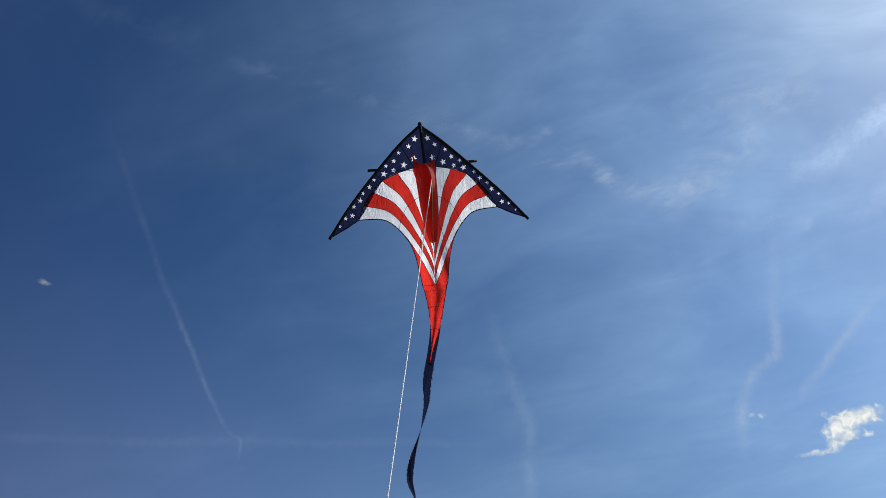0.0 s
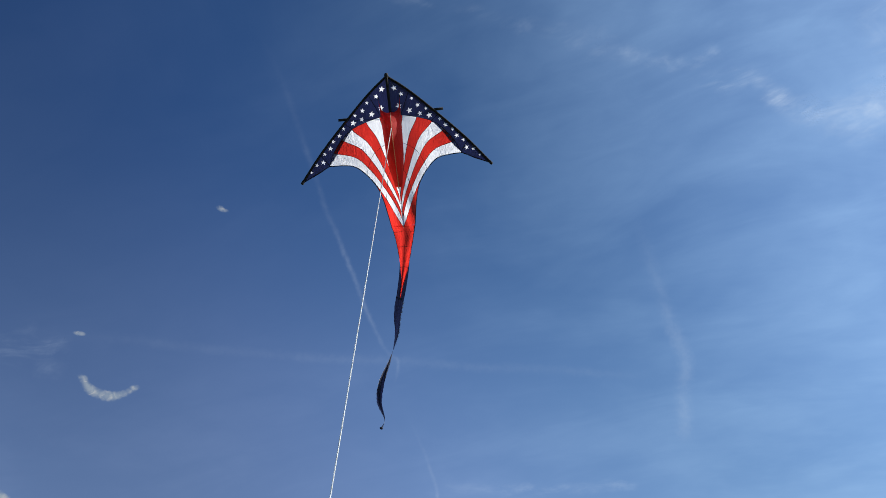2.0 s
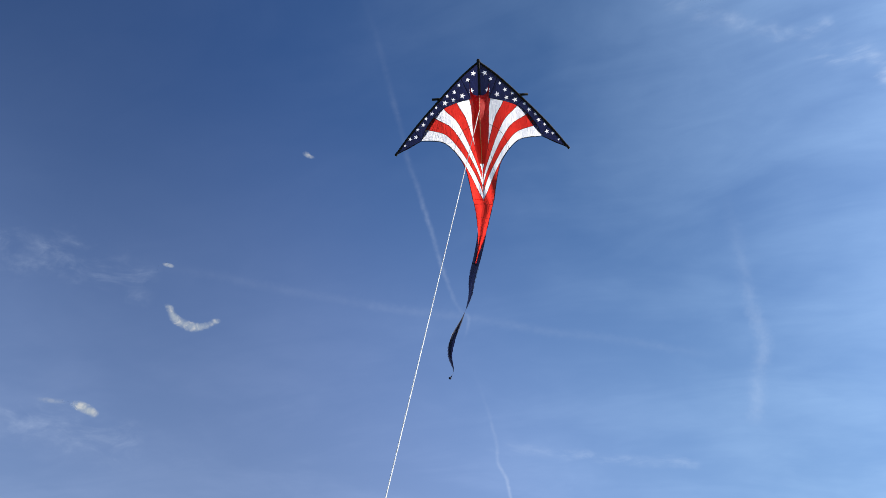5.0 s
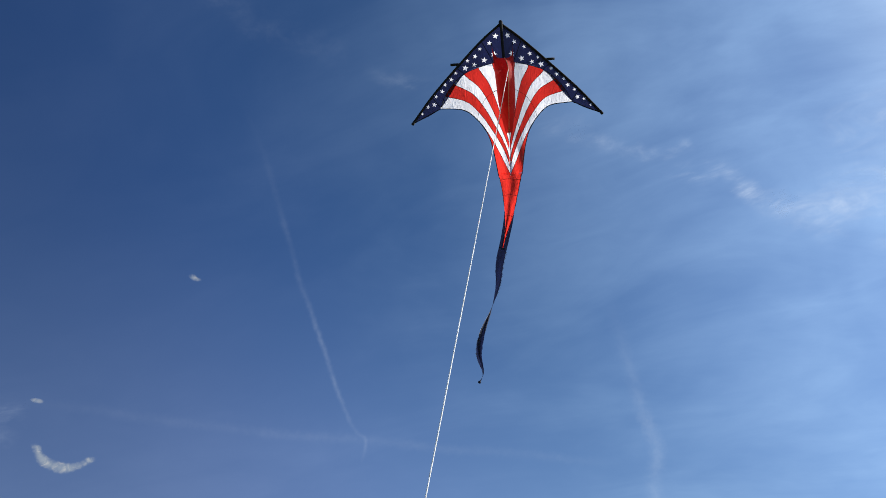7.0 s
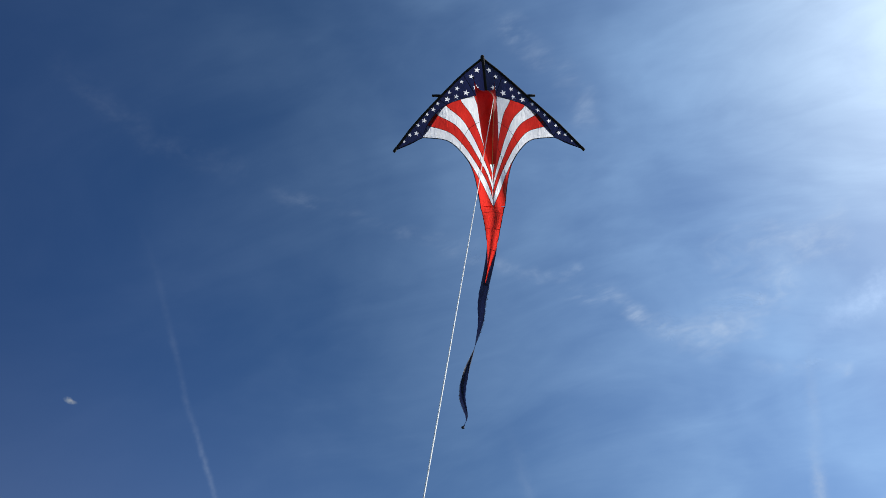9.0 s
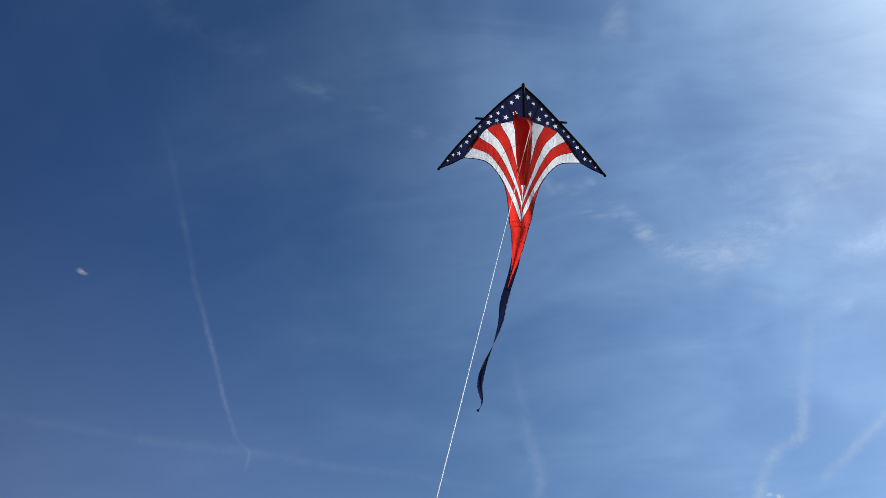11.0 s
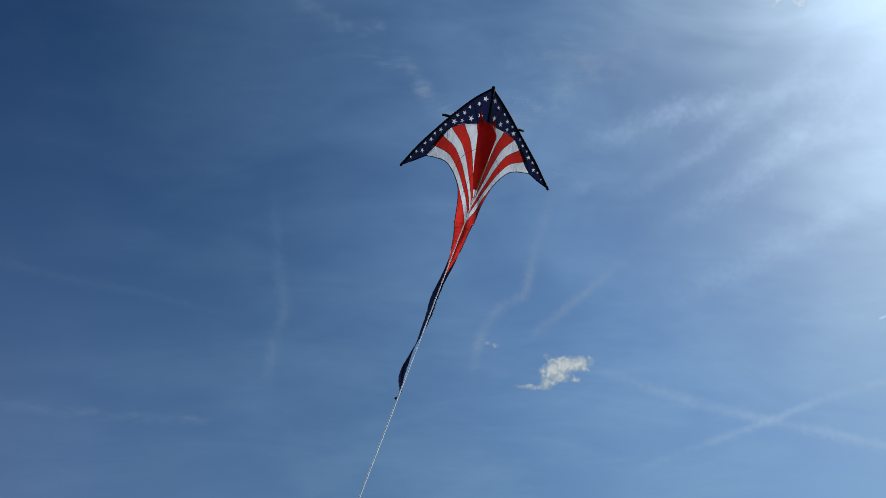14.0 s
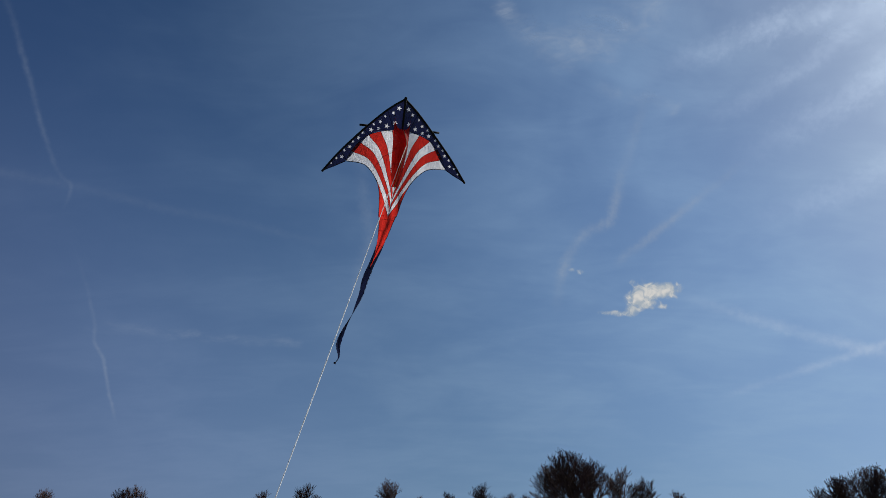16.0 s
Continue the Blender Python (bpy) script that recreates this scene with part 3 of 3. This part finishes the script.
# the narrow red body below the V, then the navy streamer
def body_line(s):
    """The middle of the tail: down from the V's point, swaying in the wind."""
    return curve_at([(0, -0.525, -0.165), (-0.010, -0.70, -0.185), (-0.040, -0.95, -0.22), (-0.095, -1.18, -0.26), (-0.165, -1.42, -0.29), (-0.20, -1.64, -0.29),
                     (-0.29, -1.88, -0.26), (-0.40, -2.10, -0.23), (-0.45, -2.31, -0.23), (-0.42, -2.50, -0.26), (-0.47, -2.60, -0.27)], s)


def tail_sheet(s0, s1, w0, w1, twist0, twist1, seed):
    def at(u, v):
        s = s0 + (s1 - s0) * u
        p = body_line(s)
        q = (body_line(min(s + 0.01, 1)) - body_line(max(s - 0.01, 0))).normalized()
        out = Vector((-q.y, q.x, 0)).normalized()
        if out.x < 0:
            out = -out
        w = (w0 + (w1 - w0) * (u + 0.7 * u * u * (1 - u))) * (v - 0.5) * 2
        t = twist0 + (twist1 - twist0) * u
        fold = 0.009 * math.sin((v - 0.5) * 9 + u * 7 + seed) * (1 - 0.5 * u) * (min(u * 5, 1.0) if seed == 0 else 1.0) - (0.006 if seed == 0 else 0.0)
        rag = 0.006 * noise.noise(Vector((u * 30, v * 3, seed)))
        depth = billow(w, p.y) * max(0, 1 - 3 * u) if seed == 0 else 0
        return p + out * (w * math.cos(t) + rag) + Vector((0, 0, w * math.sin(t) + fold + depth))
    return at


sheet_at = tail_sheet(0.0, 0.34, 0.122, 0.003, 0.0, 0.0, 0)
part("red_tail", *grid(sheet_at, 40, 10), RED, kite, "red nylon body narrowing to a point on the tail")


def tail_point(s, off, twist=0.0, lift=0.0):
    """A place off metres to the side of the tail's middle line."""
    p = body_line(s)
    q = (body_line(min(s + 0.01, 1)) - body_line(max(s - 0.01, 0))).normalized()
    out = Vector((-q.y, q.x, 0)).normalized()
    out = -out if out.x < 0 else out
    return p + out * off * math.cos(twist) + Vector((0, 0, off * math.sin(twist) + lift))


def red_half(s):
    u = min(s / 0.34, 1.0)
    return 0.122 + (0.003 - 0.122) * (u + 0.7 * u * u * (1 - u))


def navy_half(s):
    return curve_at([(0.050, 0, 0), (0.044, 0, 0), (0.039, 0, 0), (0.035, 0, 0), (0.031, 0, 0), (0.027, 0, 0), (0.018, 0, 0)], (s - 0.16) / 0.81).x


def streamer(u, v):
    """The navy cloth below the red point."""
    s = 0.335 + 0.635 * u
    rag = 0.006 * noise.noise(Vector((u * 40, v * 3, 2))) * abs(v - 0.5) * 2
    back = 0.010 * math.sin(v * 7 + u * 13) * min(u * 4, 1)
    return tail_point(s, navy_half(s) * (v - 0.5) * 2 + rag, 5.2 * u ** 1.2, back)


for side in (-1, 1):
    def gusset(u, v, side=side):
        s = 0.16 + 0.178 * u
        edge = sheet_at(s / 0.34, 0.5 + 0.5 * side)
        return edge.lerp(tail_point(s, side * max(navy_half(s), red_half(s)), 0.0, edge.z - body_line(s).z), v)
    part("gusset", *grid(gusset, 20, 3), TAIL_NAVY, kite, "narrow navy gusset beside the red point")
    part("hem", *tube([sheet_at(u / 24 * 0.48, 0.5 + 0.5 * side) for u in range(25)], [0.0032] * 25, 4), BLACK, kite)
ribbon = part("streamer", *grid(streamer, 110, 6), TAIL_NAVY, kite, "long twisting navy streamer with a frayed edge")
fray_v, fray_f = [], []
rng = random.Random(5)
for i in range(150):
    u = 0.02 + 0.93 * i / 150 + rng.uniform(-0.002, 0.002)
    a, b = streamer(u, 1.0), streamer(u + 0.004, 1.0)
    tip = a + (streamer(u, 1.0) - streamer(u, 0.5)).normalized() * rng.uniform(0.004, 0.016) + Vector((0, -rng.uniform(0.0, 0.012), 0))
    k = len(fray_v)
    fray_v += [a, b, tip]
    fray_f.append((k, k + 1, k + 2))
tagged(part("fray", fray_v, fray_f, plain("pale_thread", (0.30, 0.30, 0.33), 0.8, 80.0), ribbon, "pale frayed threads along the edge"), kind="stuff")
part("streamer_knot", *tube([body_line(0.965), body_line(0.985), body_line(1.0)], [0.006, 0.02, 0.009], 6), TAIL_NAVY, kite, "knotted end of the streamer")
for s in (0.12, 0.34, 0.58):
    pts = [sheet_at(s + 0.03 * abs(v - 0.5), v) + Vector((0, 0, 0.004)) for v in [i / 8 for i in range(9)]]
    part("seam", *tube(pts, [0.002] * 9, 4), BLACK, kite)

def strands(path, radii):
    """Vertices and faces of three flat strands laid across one another along the path."""
    d = (path[-1] - path[0]).normalized()
    a = d.orthogonal().normalized()
    b = d.cross(a)
    verts, faces = [], []
    for k in range(3):
        o = a * math.cos(math.pi * k / 3) + b * math.sin(math.pi * k / 3)
        first = len(verts)
        for p, r in zip(path, radii):
            verts += [p - o * r, p + o * r]
        faces += [(first + 2 * i, first + 2 * i + 1, first + 2 * i + 3, first + 2 * i + 2) for i in range(len(path) - 1)]
    return verts, faces


# the line, from the keel's tow point down to the ground
tow = KITE @ Vector((0, 0.42, 0.228))
foot = Vector((-3.09, 2.96, 0.0))
line = [tow.lerp(foot, i / 40) + Vector((0, 0, -0.05)) * math.sin(math.pi * i / 40) for i in range(41)]
# a thin leader at the keel, then the thicker flying line
cv, cf = strands(line, [0.0036 + 0.0040 * min(i / 14, 1.0) for i in range(41)])
tagged(new("kite_line", mesh_of("kite_line", cv, cf, CORD)), "taut white braided kite line tied to the keel", "line")


# ---- bare trees along the far edge of the field ----
def tree_mesh(seed, limbs, spread, wide):
    """A bare broadleaf tree one metre high: its trunk and its limbs with all their twigs."""
    rng = random.Random(seed)
    broad = 0.20 + 0.2 * wide

    def grow(p, d, length, r, depth, out):
        n = 3 if depth < 4 else 2
        path, q, w = [p], p, d
        for _ in range(n):
            w = (w + Vector((rng.uniform(-1, 1), rng.uniform(-1, 1), rng.uniform(-0.4, 0.9))) * 0.11).normalized()
            q = q + w * length / n
            path.append(q)
        v, f = tube(path, [r, r * 0.85, r * 0.7, r * 0.55][:n + 1], 3 if depth > 1 else 5, False)
        k = len(out[0])
        out[0].extend(v)
        out[1].extend(tuple(i + k for i in face) for face in f)
        if depth >= 6:
            return
        for _ in range(3):
            at = path[rng.choice((1, n - 1, n, n))]
            side = Vector((rng.uniform(-1, 1), rng.uniform(-1, 1), rng.uniform(-0.3, 0.8))).normalized()
            rim = math.hypot(at.x / broad, at.y / broad, (at.z - 0.52) / 0.48)
            near = min(max(1.7 * (1.08 - rim), 0.22), 1.0)
            grow(at, (w + side * spread).normalized(), length * rng.uniform(0.55, 0.8) * near, max(r * 0.62, 0.0013), depth + 1, out)

    trunk = tube([Vector((0, 0, -0.02)), Vector((0.004, 0, 0.1)), Vector((0, 0.006, 0.2)), Vector((0.004, 0, 0.36))], [0.032, 0.024, 0.021, 0.013], 8)
    arms = []
    for i in range(limbs):
        out = ([], [])
        a = 2 * math.pi * i / limbs + rng.uniform(-0.3, 0.3)
        lean = rng.uniform(0.1, wide) if i else 0.05
        d = Vector((math.cos(a) * lean, math.sin(a) * lean, 1)).normalized()
        grow(Vector((0, 0, rng.uniform(0.16, 0.33))), d, rng.uniform(0.24, 0.31), 0.011, 1, out)
        arms.append(out)
    top = max(v.z for out in arms for v in out[0])
    return trunk, [([v / top for v in out[0]], out[1]) for out in arms]


def bare_tree(seed, limbs, spread, wide, label):
    trunk, arms = tree_mesh(seed, limbs, spread, wide)
    ob = tagged(new("tree"), label, "tree", "bare trees at the field's edge")
    part("trunk", *trunk, BARK, ob)
    for arm in arms:
        part("limb", *arm, BARK, ob, "", False)
    return ob


SPOTS = [(26.3, 1.5, 230, 1), (21.6, 1.6, 240, 1), (20.8, 1.8, 245, 2), (12.3, 1.5, 250, 2), (9.3, 2.0, 240, 2), (3.5, 2.3, 235, 2), (-0.8, 1.4, 260, 2),
         (1.2, 1.1, 270, 1), (-3.3, 2.0, 250, 2), (-5.3, 1.3, 265, 2), (-6.4, 1.2, 255, 1), (-9.7, 4.3, 140, 0), (-8.5, 3.3, 150, 0), (-11.0, 3.5, 155, 0), (-13.2, 3.0, 170, 2), (-14.7, 2.3, 190, 2), (-16.9, 1.4, 240, 2),
         (-25.9, 1.5, 150, 2), (-27.2, 2.2, 140, 0), (-28.9, 2.8, 135, 0), (-30.6, 2.8, 135, 0)]
KINDS = [bare_tree(3, 20, 0.72, 1.3, "broad bare winter tree with a dense twiggy crown"), bare_tree(8, 11, 0.5, 0.55, "slender bare winter tree, far off"),
         bare_tree(21, 13, 0.6, 0.8, "small bare winter tree with open branches")]
used = set()
for i, (az, top, dist, kind) in enumerate(SPOTS):
    h = (3.6 + math.tan(radians(top)) * dist) / 0.98
    x, y = 0.4 - math.sin(radians(az)) * dist, -8.4 + math.cos(radians(az)) * dist
    m = pose(x, y, 0, 0, 0, 67 * i)
    ob = KINDS[kind]
    if kind in used:
        ob = copy_thing(ob, m)
    ob.matrix_basis = m @ Matrix.Diagonal((h * 1.0, h * 1.0, h, 1))
    used.add(kind)
